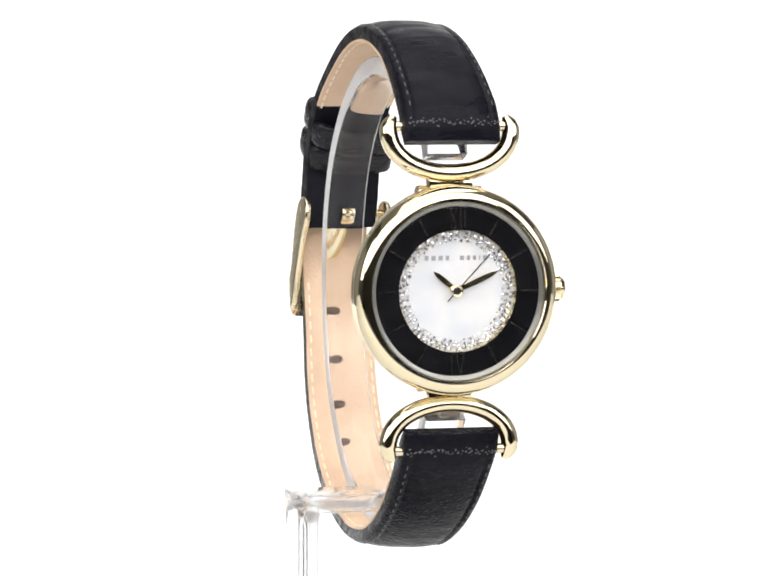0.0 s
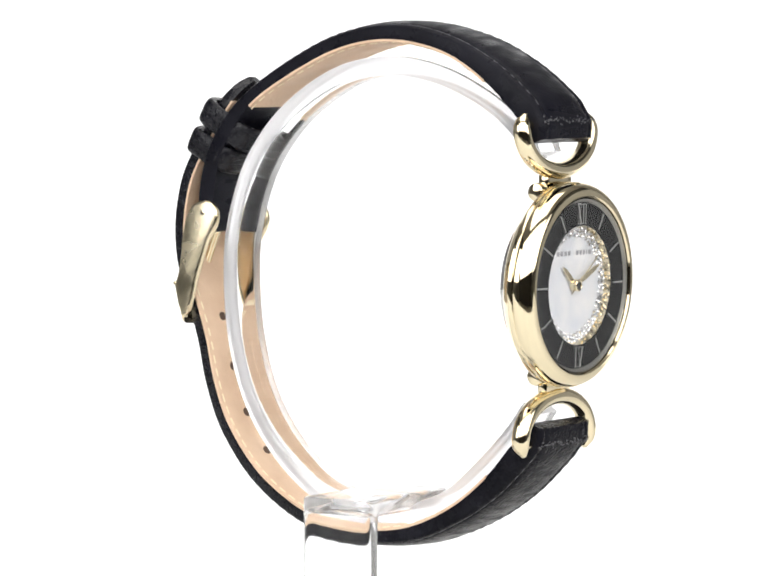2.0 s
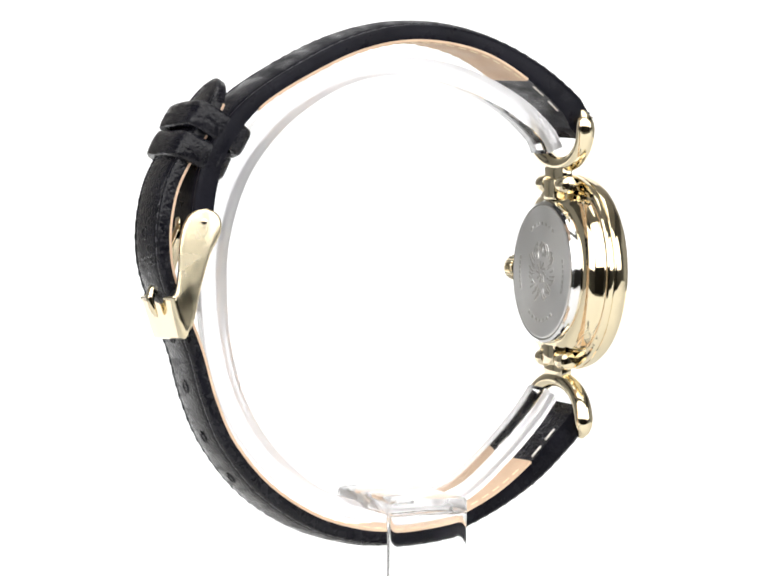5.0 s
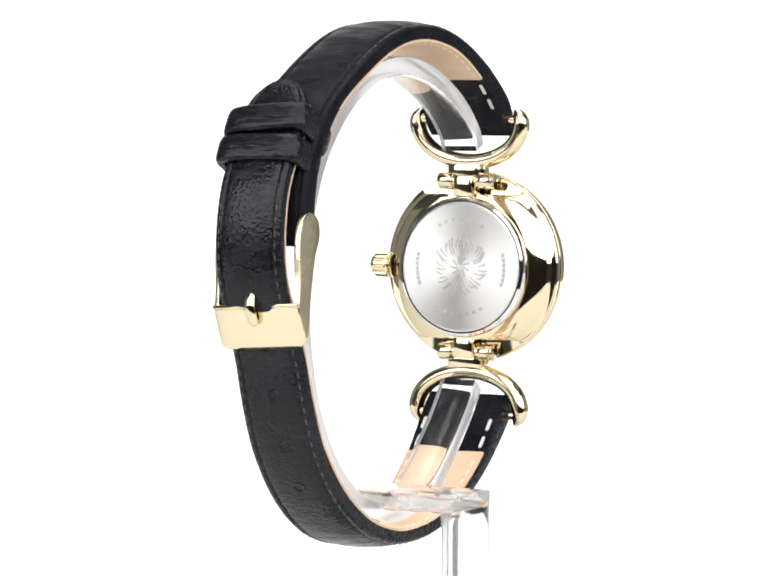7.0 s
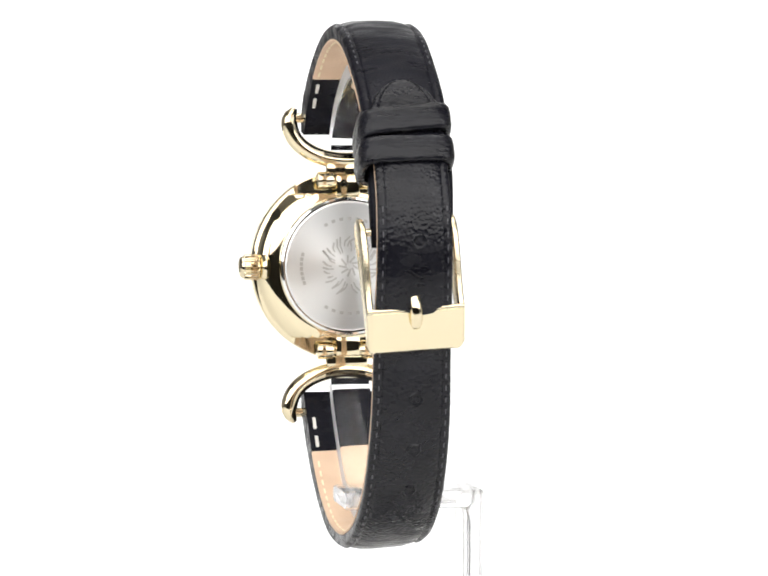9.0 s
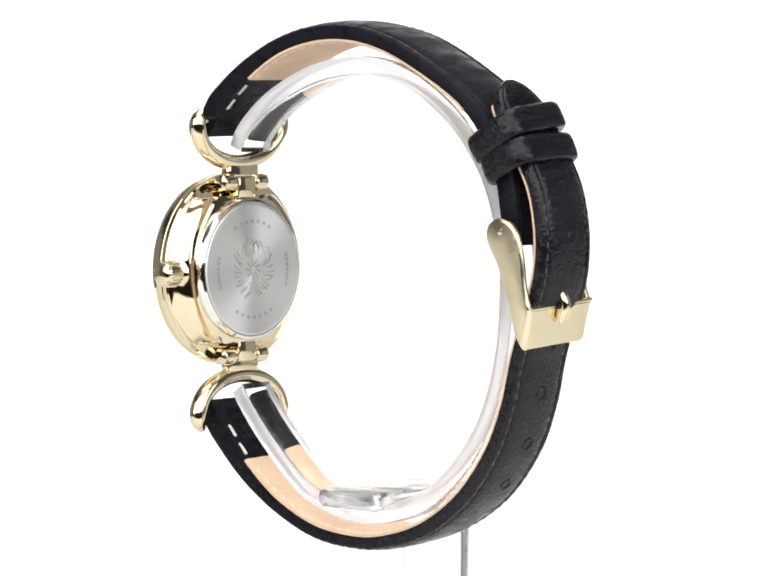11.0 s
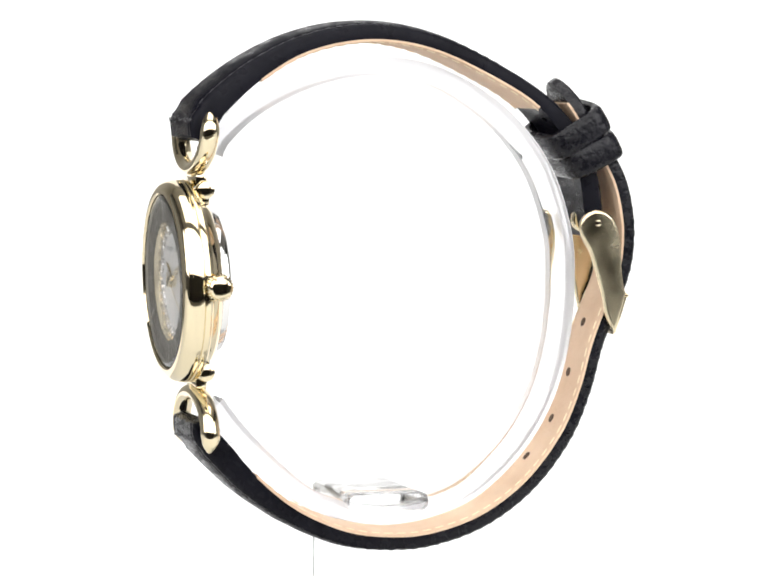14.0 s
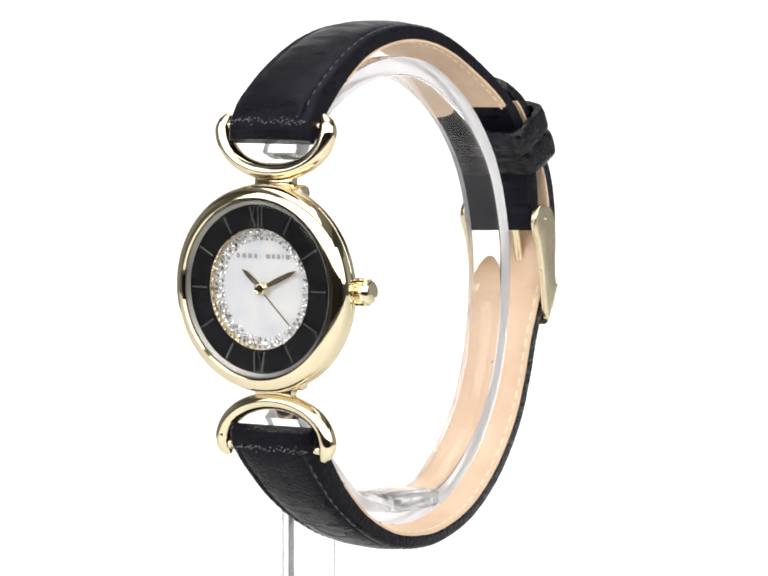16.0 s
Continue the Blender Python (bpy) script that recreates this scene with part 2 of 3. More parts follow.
def markers():
    for hour in range(12):
        a = radians(30 * hour)
        out = Vector((math.sin(a), math.cos(a)))
        if hour not in (0, 6):
            case_part("hour_marker", stroke(out * 9.1, out * 11.7, 0.26, -33.5), SILVER, dial_part, "slim silver hour marker")
    # twelve
    bm = stroke((-1.25, 11.75), (-0.35, 9.0), 0.32, -33.5)
    join(bm, stroke((-0.4, 11.75), (-1.2, 9.0), 0.14, -33.5, 0.07))
    join(bm, stroke((0.22, 11.75), (0.22, 9.0), 0.26, -33.5))
    join(bm, stroke((0.85, 11.75), (0.85, 9.0), 0.26, -33.5))
    join(bm, stroke((-1.4, 11.78), (1.15, 11.78), 0.1, -33.5, 0.06))
    join(bm, stroke((-1.4, 8.97), (1.15, 8.97), 0.1, -33.5, 0.06))
    case_part("numeral_twelve", bm, SILVER, dial_part, "silver Roman numeral XII")
    # six, standing on the rim upside down as printed
    bm = stroke((-0.85, -11.75), (-0.85, -9.0), 0.24, -33.5)
    join(bm, stroke((0.95, -9.0), (0.45, -11.75), 0.26, -33.5))
    join(bm, stroke((-0.1, -9.0), (0.4, -11.75), 0.13, -33.5, 0.07))
    join(bm, stroke((-1.1, -8.97), (1.2, -8.97), 0.1, -33.5, 0.06))
    join(bm, stroke((-1.1, -11.78), (0.8, -11.78), 0.1, -33.5, 0.06))
    case_part("numeral_six", bm, SILVER, dial_part, "silver Roman numeral VI")
    # the maker's line as plain bars
    x = -4.6
    for w in (0.55, 0.6, 0.6, 0.5, -0.7, 0.6, 0.45, 0.45, 0.15, 0.6):
        if w > 0:
            case_part("print_bar", box(CX + x, CX + x + w, -32.27, -32.19, CZ + 4.3, CZ + 4.95, 0), INK, dial_part)
        x += abs(w) + 0.45


markers()


def crystals():
    bm = bmesh.new()
    bmesh.ops.create_cone(bm, cap_ends=True, segments=7, radius1=0.62, radius2=0.30, depth=0.36, matrix=Matrix.Rotation(radians(90), 4, "X"))
    me = None
    rng = random.Random(5)
    for count, radius, size in ((74, 8.3, 0.64), (68, 7.75, 0.58), (60, 7.2, 0.5)):
        for k in range(count):
            a = 2 * math.pi * (k + rng.uniform(-0.3, 0.3)) / count
            r = radius + rng.uniform(-0.12, 0.12)
            turn = Euler((rng.uniform(-0.35, 0.35), rng.uniform(0, 6), rng.uniform(-0.35, 0.35))).to_matrix() * (size * rng.uniform(0.75, 1.05))
            m = case_spot(CX + r * math.sin(a), -32.36, CZ + r * math.cos(a), turn)
            if me is None:
                ob = part("crystal", bm, CRYSTAL, dial_part, at=m, sharp=5)
                me = ob.data
            else:
                again("crystal", me, dial_part, m)


crystals()


def blade(length, tail, width):
    pts = [(-width * 0.35, -tail), (-width * 0.5, length * 0.45), (-width * 0.42, length * 0.8), (0, length), (width * 0.42, length * 0.8), (width * 0.5, length * 0.45), (width * 0.35, -tail)]
    low, high = [(x, 0, z) for x, z in pts], [(x * 0.9, -0.16, z) for x, z in pts]
    return skin([low, high])


def pointers():
    for name, angle, length, width, y in (("hour_pointer", 309, 4.4, 0.85, -32.5), ("minute_pointer", 66, 6.9, 0.85, -32.72)):
        bm = blade(length, 0.6, width)
        part(name, bm, GOLD, watch, "gold " + name.split("_")[0] + " pointer", case_spot(CX, y, CZ, Matrix.Rotation(radians(angle), 3, "Y")), 15)
    bm = stroke((-CX, -CZ - 2.0), (-CX, -CZ + 7.0), 0.17, 0, 0.1)
    second = part("second_pointer", bm, GOLD, watch, "thin gold second pointer", case_spot(CX, -32.98, CZ), 15)
    bm = rod((CX, -32.0, CZ), (CX, -33.1, CZ), 0.9, 24, 0.15)
    hub = case_part("hub", bm, GOLD, watch, "gold centre cap")
    case_part("hub_rim", lathe([(0.6, -33.1), (0.88, -33.1), (0.88, -33.28), (0.75, -33.36), (0.6, -33.28)], (CX, CZ), 24, cyclic=True), GOLD, hub)
    case_part("hub_centre", rod((CX, -33.1, CZ), (CX, -33.14, CZ), 0.55, 16), BLACK_HOLE, hub, "dark recessed centre")
    return second


second_pointer = pointers()


def back_engraving():
    """Raised emblem of plain petals, with bars for the fine writing."""
    bm = bmesh.new()
    rng = random.Random(3)
    for k in range(34):
        a = 2 * math.pi * (k + rng.uniform(-0.2, 0.2)) / 34
        r0, r1, curl = rng.uniform(2.2, 3.3), rng.uniform(3.9, 4.9), rng.uniform(0.05, 0.3) * math.copysign(1, math.cos(a))
        q = [((r0 + (r1 - r0) * f) * Vector((math.cos(a + curl * f * f), math.sin(a + curl * f * f)))) for f in (0, 0.5, 1)]
        join(bm, stroke(q[0], q[1], 0.2, -26.3))
        join(bm, stroke(q[1], q[2], 0.28, -26.3, 0.07))
    for k in range(9):
        a = 2 * math.pi * (k + 0.3) / 9
        join(bm, stroke((0.5 * math.cos(a), 0.5 * math.sin(a)), (1.7 * math.cos(a + 0.5), 1.7 * math.sin(a + 0.5)), 0.3, -26.3, 0.06))
    case_part("emblem", bm, ENGRAVED, watch, "engraved round emblem")
    for a0, a1, r in ((60, 120, 7.4), (-20, 14, 7.6), (165, 200, 7.6), (240, 300, 7.4)):
        for k in range(7):
            a = radians(a0 + (a1 - a0) * k / 6)
            tang = Vector((-math.sin(a), math.cos(a))) * 0.3
            c = Vector((math.cos(a), math.sin(a))) * r
            case_part("engraved_bar", stroke(c - tang, c + tang, 0.5, -26.3, 0.05), ENGRAVED, watch)


back_engraving()


def crown():
    rings = []
    y, z = -29.5, CZ - 0.2
    outline = ((14.3, 1.1), (14.8, 1.1), (14.9, 1.75), (15.05, 1.9), (15.4, 1.95), (17.2, 1.9), (17.35, 1.78), (17.7, 1.65), (17.98, 1.35), (18.1, 0.9), (18.12, 0.02))
    for x, r in outline:
        ring = []
        for k in range(96):
            a = 2 * math.pi * k / 96
            q = r * (1 + (0.05 if k % 4 < 2 else -0.05) * (15.0 < x < 17.3))
            ring.append((x, y + q * math.cos(a), z + q * math.sin(a)))
        rings.append(ring)
    collar = [[(x, y + r * math.cos(a), z + r * math.sin(a)) for a in np.linspace(0, 2 * math.pi, 40, endpoint=False)] for x, r in ((13.9, 2.1), (14.35, 1.95), (14.75, 1.45), (14.85, 1.0))]
    part("crown_collar", skin(collar), GOLD, watch, "tapered gold collar under the crown", sharp=35)
    part("crown", skin(rings), GOLD, watch, "ribbed gold winding crown with domed end", sharp=25)


crown()


def strap_ring(up):
    """A D-shaped loop that joins case and strap. up: 1 above the case, -1 below."""
    path = []
    for a in np.linspace(0, math.pi, 40):
        path.append((9.1 * math.cos(a), -12.6 - 6.35 * math.sin(a) ** 0.9))
    path = [(8.25, -10.8), (8.8, -11.75)] + path + [(-8.8, -11.75), (-8.25, -10.8)]
    p = np.array(path)
    d = np.gradient(p, axis=0)
    rings = []
    for i, (c, t) in enumerate(zip(p, d)):
        t = t / np.linalg.norm(t)
        n = np.array([-t[1], t[0]])
        end = min(i, len(p) - 1 - i)
        s = (0.35, 0.8, 0.95)[end] if end < 3 else 1.0
        ring = []
        for k in range(16):
            a = 2 * math.pi * k / 16
            q = c + n * 1.3 * s * math.cos(a)
            z = q[1] if up > 0 else 2 * CZ - q[1]
            ring.append((CX + q[0], -29.25 + 1.42 * s * math.sin(a) + (0.5 if up > 0 else 0.2) * (c[1] + 12) / 8, z))
        rings.append(ring)
    ring = part("strap_loop", skin(rings), GOLD, watch, "polished gold D-shaped strap loop", sharp=50)
    zz = (lambda z: z) if up > 0 else (lambda z: 2 * CZ - z)
    part("spring_bar", rod((CX - 8.4, -29.2, zz(-12.3)), (CX + 8.4, -29.2, zz(-12.3)), 0.75), GOLD, ring)
    # hinge between loop and case
    part("hinge_pin", rod((CX - 4.9, -28.8, zz(-22.0)), (CX + 4.9, -28.8, zz(-22.0)), 1.05, 24, 0.2), GOLD, watch, "gold hinge barrel")
    for x in (-3.5, 3.5):
        part("hinge_knuckle", rod((CX + x - 1.3, -28.8, zz(-22.0)), (CX + x + 1.3, -28.8, zz(-22.0)), 1.35, 24, 0.3), GOLD, watch, "gold hinge knuckle")
    part("hinge_neck", box(CX - 3.3, CX + 3.3, -30.1, -28.3, *sorted((zz(-21.7), zz(-19.3))), 0.4), GOLD, watch, "gold hinge neck")
    part("hinge_tab", box(CX - 1.9, CX + 1.9, -29.6, -27.55, *sorted((zz(-24.4), zz(-21.2))), 0.3), GOLD, watch, "flat gold hinge tab")


strap_ring(1)
strap_ring(-1)


def across(row, tangent, x, lift):
    """A point of the strap: x from its middle, lift outward from its middle line."""
    y, z = row[0], row[1]
    n = Vector((tangent[1], -tangent[0]))
    z -= 0.055 * x * min(1, max(0, (-58 - z) / 12))    # the bottom of the loop hangs askew
    return (middle(y) + row[5] + x, y + n.x * lift, z + n.y * lift)


def strap(rows, count, flip):
    """rows: y, z, edge thickness, padding, half width. Gives rings, tangents and the resampled rows."""
    p, length = spline(rows, count)
    d = np.gradient(p[:, :2], axis=0)
    d /= np.linalg.norm(d, axis=1)[:, None]
    d *= flip
    outer = [-1, -0.97, -0.9, -0.82, -0.78, -0.74, -0.66, -0.5, -0.25, 0, 0.25, 0.5, 0.66, 0.74, 0.78, 0.82, 0.9, 0.97, 1]
    rings = []
    for i, (row, t) in enumerate(zip(p, d)):
        th, puff, hw = row[2], row[3], row[4]
        ring = []
        for u in outer:
            edge = 1 - 0.45 * max(0, (abs(u) - 0.88) / 0.12) ** 2
            pad = puff * (max(0, 1 - (abs(u) / 0.76) ** 3.5) if abs(u) < 0.76 else 0)
            groove = -0.14 if 0.76 < abs(u) < 0.8 else 0
            ring.append(across(row, t, u * hw, th / 2 * edge + pad + groove))
        for u in (0.97, 0.5, 0, -0.5, -0.97):
            ring.append(across(row, t, u * hw, -th / 2))
        rings.append(ring)
    return rings, p, d, length


def stitches(p, d, length, parent, mat, u, lift, s0, s1, step, size, mesh=None, name="stitch"):
    """A row of single stitches along the strap at u of its half width."""
    s = np.linspace(0, length, len(p))
    for at in np.arange(s0, s1, step):
        row = np.array([np.interp(at, s, p[:, k]) for k in range(6)])
        t = np.array([np.interp(at, s, d[:, k]) for k in range(2)])
        t /= np.linalg.norm(t)
        side = (row[2] / 2) * (1 if lift > 0 else -1) + lift
        q = across(row, t, u * row[4], side)
        turn = Matrix(((1, 0, 0), (0, t[1], t[0]), (0, -t[0], t[1])))
        if mesh is None:
            bm = box(-0.12 * size, 0.12 * size, -0.09, 0.09, -0.5 * size, 0.5 * size, 0.08 * size)
            mesh = part(name, bm, mat, parent, at=spot(*q, turn)).data
        else:
            again(name, mesh, parent, spot(*q, turn))
    return mesh


def lining(p, d, i0, i1, parent):
    rings = []
    for row, t in zip(p[i0:i1], d[i0:i1]):
        hw, low = row[4] * 0.985, -row[2] / 2
        rings.append([across(row, t, x * hw, low + dz) for x, dz in ((-1, 0.12), (-1, -0.22), (-0.96, -0.32), (-0.5, -0.34), (0, -0.34), (0.5, -0.34), (0.96, -0.32), (1, -0.22), (1, 0.12))])
    return part("lining", skin(rings), LINING, parent, "tan leather lining with cream stitching")


def strap_hole(p, d, y, z, parent, outside=True, inside=True):
    i = int(np.argmin((p[:, 0] - y) ** 2 + (p[:, 1] - z) ** 2))
    row, t = p[i], d[i]
    turn = Matrix(((1, 0, 0), (0, t[1], t[0]), (0, -t[0], t[1])))
    # each is a disc on the strap, the hole's inner shade put into its colour
    for side, use, mat in ((row[2] / 2 + row[3], outside, BLACK_HOLE), (-row[2] / 2 - 0.36, inside, HOLE)):
        if use:
            bm = lathe([(0.01, -0.04), (0.55, -0.04), (0.68, 0.02), (0.68, -0.12), (0.01, -0.12)], (0, 0), 20)
            part("hole", bm, mat, parent, at=spot(*across(row, t, -0.5, side), turn))
    if outside:
        bm = lathe([(0.62, -0.1), (0.72, 0.1), (0.92, 0.14), (1.15, -0.08)], (0, 0), 24, cyclic=True)
        part("hole_rim", bm, KEEPER, parent, at=spot(*across(row, t, -0.5, row[2] / 2 + row[3]), turn))


def fold_row(p, d, at, length, parent):
    """The roughened crease across the strap where it folds round its loop; glints are coloured in."""
    i = int(at / length * (len(p) - 1))
    row, t = p[i], d[i]
    turn = Matrix(((1, 0, 0), (0, t[1], t[0]), (0, -t[0], t[1])))
    rng = random.Random(8)
    mesh = None
    for k in range(54):
        x = (k % 27 - 13) / 14 * row[4] + rng.uniform(-0.15, 0.15)
        q = Vector(across(row, t, x, row[2] / 2 + row[3] * 0.6)) + Vector((0, t[0], t[1])) * rng.gauss(0, 0.3)
        m = spot(*q, turn @ Euler((rng.uniform(-0.4, 0.4), rng.uniform(-0.7, 0.7), rng.uniform(-0.4, 0.4))).to_matrix() * rng.uniform(0.5, 1.1))
        if mesh is None:
            mesh = part("crease_grain", box(-0.2, 0.2, -0.09, 0.09, -0.12, 0.12, 0.07), GLINT, parent, at=m).data
        else:
            again("crease_grain", mesh, parent, m)


# each strap's middle line, and along it, by millimetres from the fold: edge thickness, padding, half width
UPPER_LINE = [(-30.5, -14.6), (-29.8, -12.6), (-29.2, -11.5), (-28.9, -11), (-27.6, -9.3), (-22.4, -5), (-15.6, -1.2), (-8.3, 0.75), (-1, 0.95),
              (6.3, -0.6), (13.6, -3.8), (20.9, -8), (25.3, -12), (28.6, -17), (29.9, -21.5), (30.4, -25), (30.7, -27.4), (30.9, -29.4)]
UPPER_BODY = [(0, 2, 0.1, 7), (2.1, 3.9, 0, 7), (4, 3.8, 0.5, 7), (6.1, 3.7, 0.6, 6.95), (20.6, 2.6, 0.6, 6.45),
              (35.5, 2.3, 0.55, 6.2), (59.3, 2.1, 0.3, 6.1), (76, 3, 0.1, 6), (81, 3, 0, 5.9), (84, 1.8, 0, 5.7)]
LOWER_LINE = [(-30.4, -55.6), (-29.6, -57.4), (-29, -58.2), (-28.6, -58.7), (-27, -60.5), (-22.1, -65.5), (-15.7, -70), (-8, -73.3), (-0.4, -74.3),
              (6, -73.8), (13.6, -71.3), (20.9, -66.3), (26.5, -59.4), (29.5, -52.6), (31.3, -46), (33.3, -40.6), (34.8, -37), (35.9, -33),
              (36.2, -28.7), (35.8, -24.9), (34.9, -21.3), (33.4, -18.2), (31.3, -14.9), (28.9, -11.2), (27.4, -8.9), (26.2, -7), (25.6, -6.1)]
LOWER_BODY = [(0, 1.8, 0.1, 7), (2, 3.5, 0, 7), (3.6, 3.5, 0.4, 7), (6, 3.6, 0.45, 6.95), (20.8, 2.4, 0.5, 6.55),
              (36.9, 2.1, 0.5, 6.15), (69, 2, 0.4, 5.7), (93, 1.9, 0.25, 5.4), (109, 2, 0.3, 5.2), (120.7, 2, 0.2, 5.1),
              (123.5, 1.9, 0.15, 4.5), (125.7, 1.6, 0.1, 2.8), (126.8, 1.2, 0, 0.9)]


def bodied(line, body, drift=((0, 1), (0, 0))):
    p, b = np.array(line, float), np.array(body, float)
    s = np.concatenate([[0], np.cumsum(np.linalg.norm(np.diff(p, axis=0), axis=1))])
    return np.column_stack([p] + [np.interp(s, b[:, 0], b[:, k]) for k in (1, 2, 3)] + [np.interp(s, *drift)])


def straps():
    rings, p, d, n = strap(bodied(UPPER_LINE, UPPER_BODY), 150, -1)
    upper = part("upper_strap", skin(rings), BLACK, watch, "black grained leather strap, padded and stitched", sharp=60)
    lining(p, d, 24, 110, upper)
    fold_row(p, d, 2.7, n, upper)
    m = None
    for u in (-0.87, 0.87):
        m = stitches(p, d, n, upper, THREAD, u, 0.001, 5, 54, 1.75, 0.8, m)
    m = None
    for u in (-0.87, 0.87):
        m = stitches(p, d, n, upper, TAN_THREAD, u, -0.37, 15, 62, 2.1, 1.3, m, "lining_stitch")
    m = None
    for u in (-0.82, 0.82):
        m = stitches(p, d, n, upper, WHITE_THREAD, u, -0.04, 7.2, 12.5, 3.4, 2.2, m, "tack_stitch")
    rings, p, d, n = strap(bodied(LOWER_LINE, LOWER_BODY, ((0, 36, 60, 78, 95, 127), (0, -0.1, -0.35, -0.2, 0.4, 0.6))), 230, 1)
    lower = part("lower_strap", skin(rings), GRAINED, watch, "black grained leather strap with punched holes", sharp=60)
    lining(p, d, 22, 224, lower)
    fold_row(p, d, 2.5, n, lower)
    m = None
    for u in (-0.87, 0.87):
        m = stitches(p, d, n, lower, THREAD, u, 0.001, 5, 108, 1.75, 0.8, m)
    m = None
    for u in (-0.87, 0.87):
        m = stitches(p, d, n, lower, TAN_THREAD, u, -0.37, 15, 92, 2.1, 1.3, m, "lining_stitch")
    m = None
    for u in (-0.82, 0.82):
        m = stitches(p, d, n, lower, WHITE_THREAD, u, -0.04, 6.6, 11.5, 3.4, 2.2, m, "tack_stitch")
    for y, z in ((32.3, -43.2), (30.0, -50.8), (27.2, -57.8), (23.0, -63.7), (36.2, -28.5)):
        strap_hole(p, d, y, z, lower)
    return p, d


low_rows, low_dirs = straps()


def keeper(y, z, ay, az, half_w, half_t, length, seed, shift, skew):
    """A leather loop round both straps. (ay, az): the strap's direction."""
    t = Vector((ay, az)).normalized()
    n = Vector((-t.y, t.x))
    if n.x < 0:
        n = -n
    rng = random.Random(seed)
    outline = []
    for k in range(40):
        a = 2 * math.pi * k / 40
        c, s = math.cos(a), math.sin(a)
        outline.append((half_w * math.copysign(abs(c) ** 0.4, c) * 1.04, half_t * math.copysign(abs(s) ** 0.42, s) * 1.04))
    rings = []
    for along, grow in ((-0.5, -0.35), (-0.46, -0.1), (-0.38, 0.05), (-0.2, 0.14), (0.2, 0.14), (0.38, 0.05), (0.46, -0.1), (0.5, -0.35), (0.46, -1.0), (-0.46, -1.0)):
        ring = []
        for x, h in outline:
            gx = x * (1 + grow / half_w)
            gh = h * (1 + grow / half_t)
            q = Vector((y, z)) + t * (along * length - skew * gx) + n * (gh + rng.uniform(-0.06, 0.06))
            ring.append((middle(y) + shift + gx, q.x, q.y))
        rings.append(ring)
    part("keeper", skin(rings, False, True), KEEPER, watch, "creased black leather keeper loop", sharp=45)


keeper(27.75, -13.4, -0.52, 0.85, 6.4, 4.85, 4.2, 1, 0.9, 0.1)
keeper(30.2, -17.05, -0.45, 0.89, 6.5, 4.35, 4.1, 2, 0.95, 0.04)


def buckle_piece(name, bm, mat, parent, label="", sharp=38):
    """The buckle hangs slightly askew, lower on the crown's side."""
    for v in bm.verts:
        v.co.y -= 0.4
        v.co.z -= 0.25
    bmesh.ops.rotate(bm, cent=(CX, 33, -34), matrix=Matrix.Rotation(radians(3.6), 3, "Y"), verts=bm.verts)
    return part(name, bm, mat, parent, label, sharp=sharp)


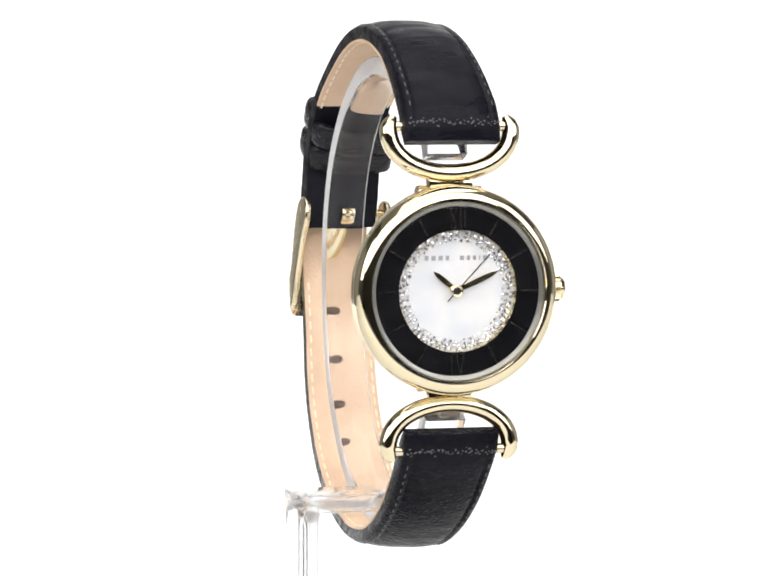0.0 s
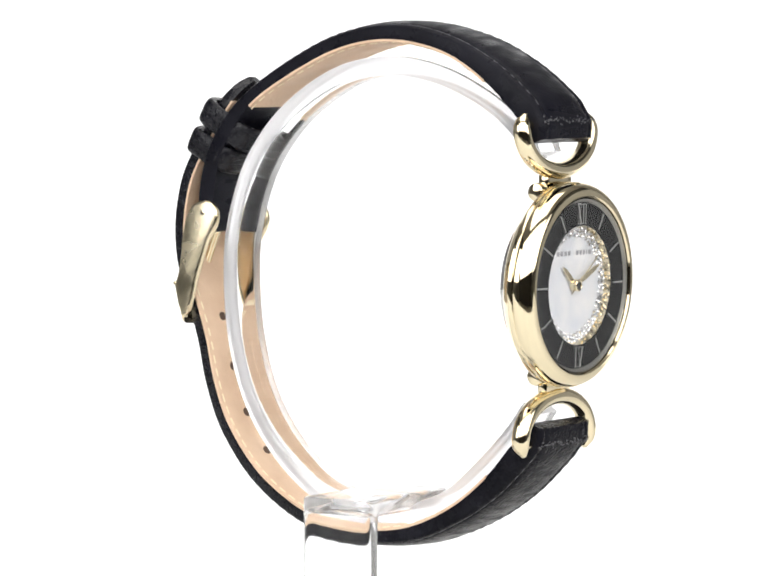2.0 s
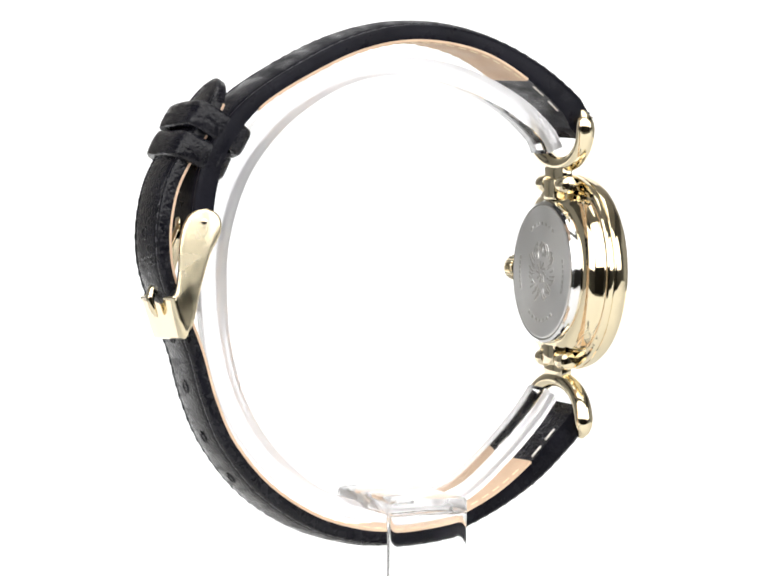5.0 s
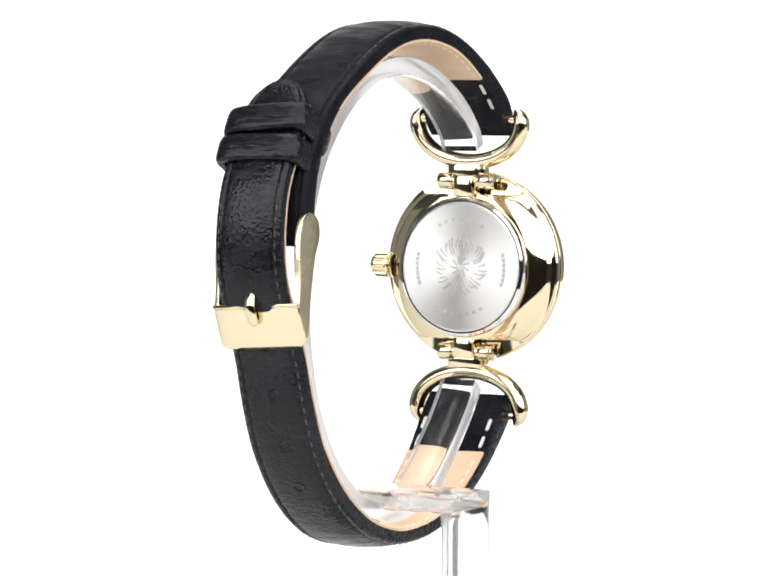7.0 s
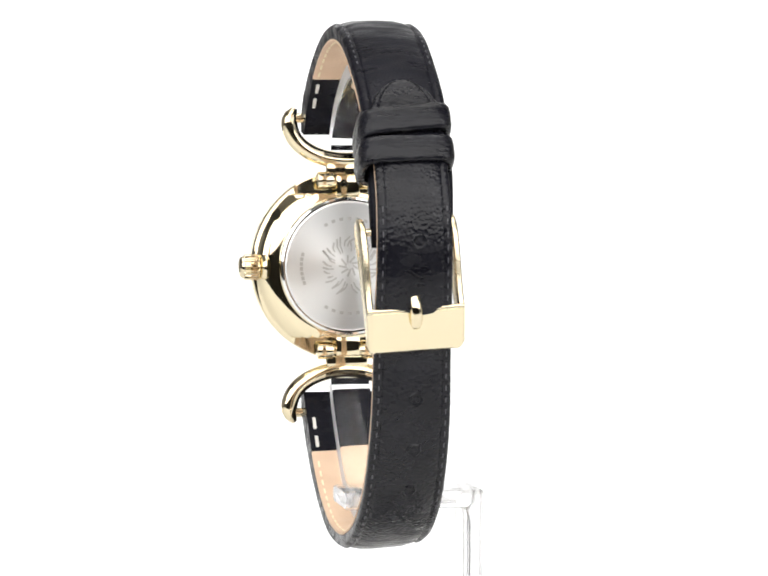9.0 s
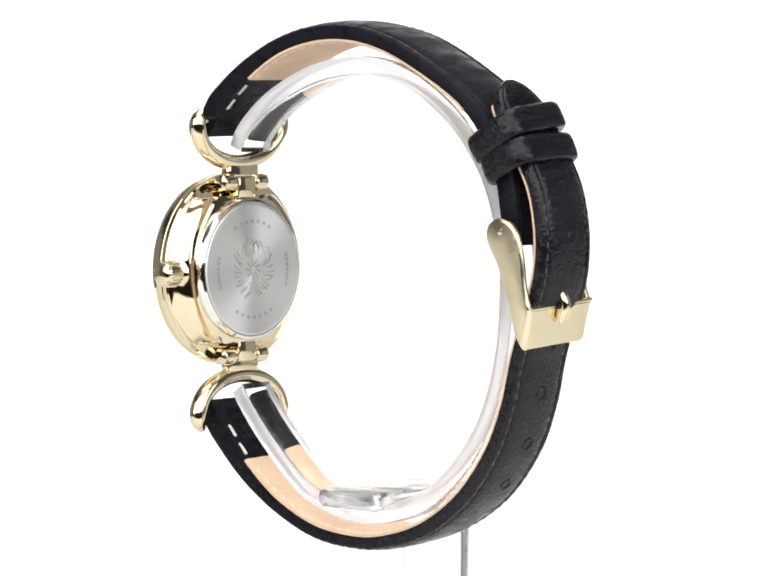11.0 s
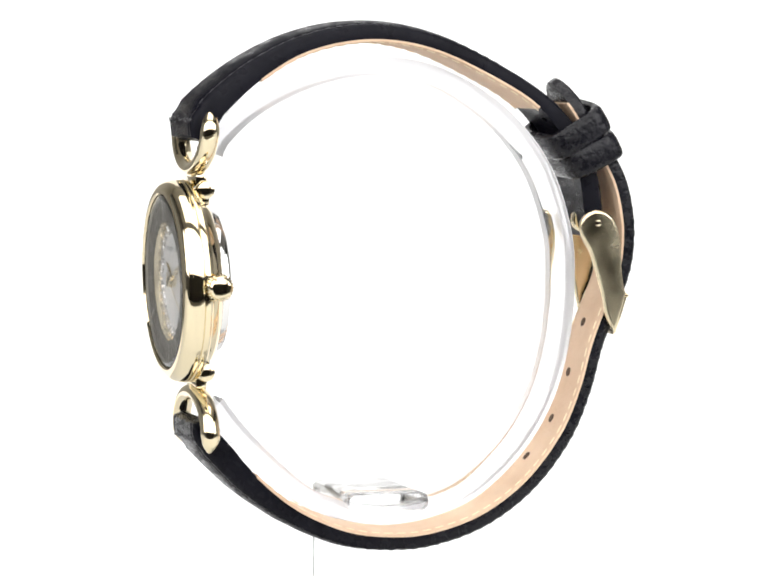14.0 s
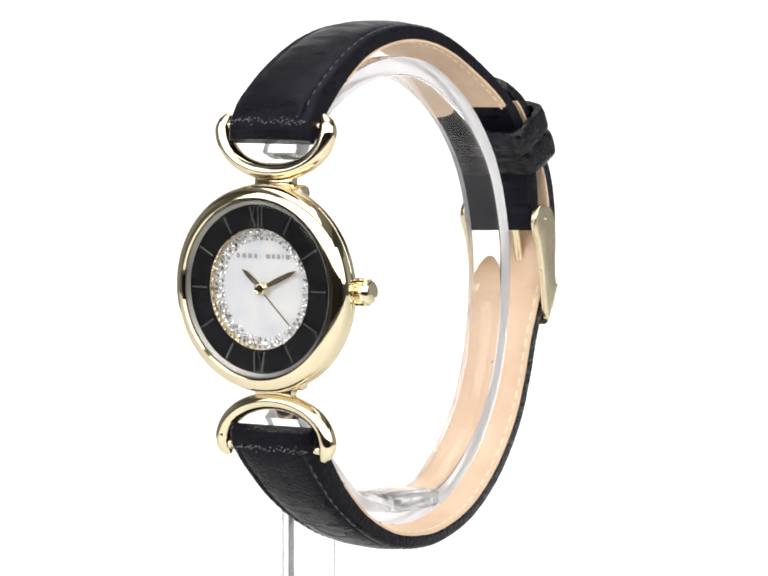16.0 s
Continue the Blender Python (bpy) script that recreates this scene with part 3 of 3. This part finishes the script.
def buckle():
    side = [(30.4, -24.6), (29.2, -25.1), (28.3, -26.2), (28.2, -27.8), (28.8, -29.3), (29.9, -31.2), (31.0, -34.4), (31.9, -37.4), (32.6, -40.6), (33.3, -42.2), (34.1, -42.8), (34.9, -40.6),
            (35.7, -37.7), (35.3, -36.2), (34.9, -33.5), (34.7, -30.5), (34.2, -27.8), (33.3, -25.9), (32.0, -24.9)]
    x0 = middle(32) + 0.3
    frame_bm = None
    p = spline(side + side[:1], 73)[0][:-1]
    d = np.roll(p, -1, 0) - np.roll(p, 1, 0)
    inward = np.stack([d[:, 1], -d[:, 0]], 1) / np.linalg.norm(d, axis=1)[:, None]
    if np.sum(inward * (p.mean(0) - p)) < 0:
        inward = -inward
    for s in (-1, 1):
        rings = []
        for x, inset in ((6.02, 0.35), (6.08, 0.15), (6.25, 0), (6.7, 0), (6.9, 0.1), (7.0, 0.28), (7.04, 0.5)):
            rings.append([(x0 + s * x, y, z) for y, z in p + inward * inset])
        bm = skin(rings)
        frame_bm = join(frame_bm, bm) if frame_bm else bm
    # the plate that closes the frame, dished at its upper edge
    rings = []
    for x, cut in [(-7.0, 0.4), (-6.85, 0.22), (-6.55, 0.08), (-6, 0), (-3, 0), (0, 0), (3, 0), (6, 0), (6.55, 0.08), (6.85, 0.22), (7.0, 0.4)]:
        corner = cut * 3.2    # rounded lower corners
        rings.append([(x0 + x, 35.75 - cut, -37.5), (x0 + x, 36.0 - cut, -37.9), (x0 + x, 35.2 - cut, -40.65), (x0 + x, 34.4 - cut, -43.4 + corner), (x0 + x, 34.0 - cut, -43.6 + corner),
                      (x0 + x, 33.7 - cut, -42.8 + corner * 0.8), (x0 + x, 34.5 - cut, -40.6), (x0 + x, 35.0 - cut, -37.6)])
    frame_part = buckle_piece("buckle_frame", frame_bm, BUCKLE, watch, "polished pale gold buckle frame", sharp=40)
    buckle_piece("buckle_plate", skin(rings), GOLD, frame_part, "polished gold buckle plate", sharp=22)
    buckle_piece("plate_lip", rod((x0 - 6.95, 35.75, -37.55), (x0 + 6.95, 35.75, -37.55), 0.36, 14, 0.15), GOLD, frame_part, "raised gold lip along the plate")
    buckle_piece("buckle_pin", rod((x0 - 7.05, 30.9, -26.6), (x0 + 7.05, 30.9, -26.6), 0.55, 16, 0.1), GOLD, frame_part)
    buckle_piece("tongue_eye", rod((x0 - 0.9, 30.9, -26.8), (x0 + 0.9, 30.9, -26.8), 1.85, 24, 0.4), GOLD, frame_part, "rolled gold eye of the tongue")
    # the tongue comes from the pin through the hole and over the plate
    rings = []
    for y, z, w, h in ((30.9, -26.0, 0.7, 0.6), (32.2, -27.0, 0.75, 0.5), (33.8, -30.5, 0.75, 0.5), (35.0, -34.0, 0.75, 0.5), (36.6, -36.2, 0.8, 0.6), (37.0, -37.6, 0.85, 0.7), (36.7, -38.9, 0.85, 0.7), (36.3, -39.9, 0.75, 0.55), (36.1, -40.3, 0.4, 0.3)):
        rings.append([(x0 + 0.2 + w * math.cos(a), y + h * math.sin(a) * 0.9, z + 0.35 * h * math.sin(a)) for a in np.linspace(0, 2 * math.pi, 14, endpoint=False)])
    buckle_piece("tongue", skin(rings), GOLD, frame_part, "gold buckle tongue", sharp=60)


buckle()

# ---- the stand ----
stand = tagged(new("watch_stand"), "clear acrylic C-shaped display stand holding the watch", "stand")


def acrylic(name, bm, label="", mat=ACRYLIC):
    ob = part(name, bm, mat, stand, label, sharp=45)
    ob.visible_shadow = False
    return ob


def frost(ob, axis, mat):
    """Saw-cut faces, those across the axis, are frosted."""
    ob.data.materials.append(mat)
    for face in ob.data.polygons:
        face.material_index = 1 if abs(face.normal[axis]) > 0.9 else 0


def stand_parts():
    arc = [(-28.5, -16.2), (-27.0, -13.4), (-22.0, -8.9), (-15.0, -5.2), (-8.0, -3.1), (-1.0, -2.5), (6.3, -3.7), (13.0, -6.8), (19.5, -11.8), (24.9, -19.0), (28.0, -28.0), (28.7, -36.0),
           (27.8, -46.0), (25.0, -55.0), (20.0, -62.6), (13.0, -68.6), (6.0, -71.3), (-0.5, -72.2), (-7.0, -71.4), (-13.5, -69.0), (-20.0, -63.6), (-25.0, -58.4), (-28.0, -54.4)]
    p, n = spline(arc, 130)
    d = np.gradient(p, axis=0)
    d /= np.linalg.norm(d, axis=1)[:, None]
    rings = []
    for c, t in zip(p, d):
        nrm = np.array([t[1], -t[0]])
        ring = []
        for x, h in ((-3.0, 0.15), (-2.85, 0), (2.85, 0), (3.0, 0.15), (3.0, 2.65), (2.85, 2.8), (-2.85, 2.8), (-3.0, 2.65)):
            q = c + nrm * h
            ring.append((CX + x, q[0], q[1]))
        rings.append(ring)
    ring = acrylic("ring", skin(rings), "clear acrylic C ring with frosted cut edges")
    frost(ring, 0, FROSTED)
    # post, bent over into the arm that carries the ring
    bar = ((-7.4, -0.45), (-7.25, -0.9), (-6.9, -1.2), (-6.4, -1.35), (4.0, -1.35), (4.5, -1.2), (4.85, -0.9), (5.0, -0.45),
           (5.0, 0.45), (4.85, 0.9), (4.5, 1.2), (4.0, 1.35), (-6.4, 1.35), (-6.9, 1.2), (-7.25, 0.9), (-7.4, 0.45))
    level = -68.55
    rings = [[(6.6, y * 0.98, level + h * 0.85) for y, h in bar], [(6.3, y, level + h) for y, h in bar], [(-5.0, y, level + h) for y, h in bar], [(-12.6 - h * 0.9, y, level + h) for y, h in bar],
             [(-13.0 - h, y, level + h - 0.12) for y, h in bar], [(-13.1 - h, y, level + h - 0.5) for y, h in bar], [(-13.1 - h * 0.85, y, -72.0) for y, h in bar], [(-13.1 - h * 0.85, y, -126.0) for y, h in bar]]
    post = acrylic("post", skin(rings), "flat clear acrylic post, bent over into an arm", CLEAR)
    frost(post, 1, POST_EDGE)
    acrylic("base_plate", box(-20, 20, -18, 18, -130, -126, 0.4))


stand_parts()


# ---- movement ----
TURN = [(0, 16.2), (0.5, 26.11), (1, 35.97), (1.5, 45.8), (2, 55.6), (2.5, 65.34), (3, 74.98), (3.5, 84.55), (4, 94.08), (5.2, 116.95), (6.5, 141.72), (7, 151.34), (7.5, 160.99), (8, 170.6), (9.2, 193.5), (10.5, 218.22),
        (11, 227.77), (11.5, 237.33), (12, 246.98), (12.5, 256.74), (13, 266.56), (13.5, 276.45), (14, 286.36), (14.5, 296.25), (15, 306.13), (15.5, 315.98), (16, 325.81)]


def motions():
    rows = [(t, pose(0, 0, 0, 0, 0, a)) for t, a in TURN]
    walk(watch, rows)
    walk(stand, rows)
    ticks = []
    for k in range(17):
        a = Matrix.Rotation(radians(43 + 6 * k), 3, "Y")
        m = case_spot(CX, -32.98, CZ, a)
        ticks += [(max(0, k + 0.05), m), (min(16, k + 0.93), m)]
    ticks[0] = (0, ticks[0][1])
    walk(second_pointer, ticks[:-1])


motions()
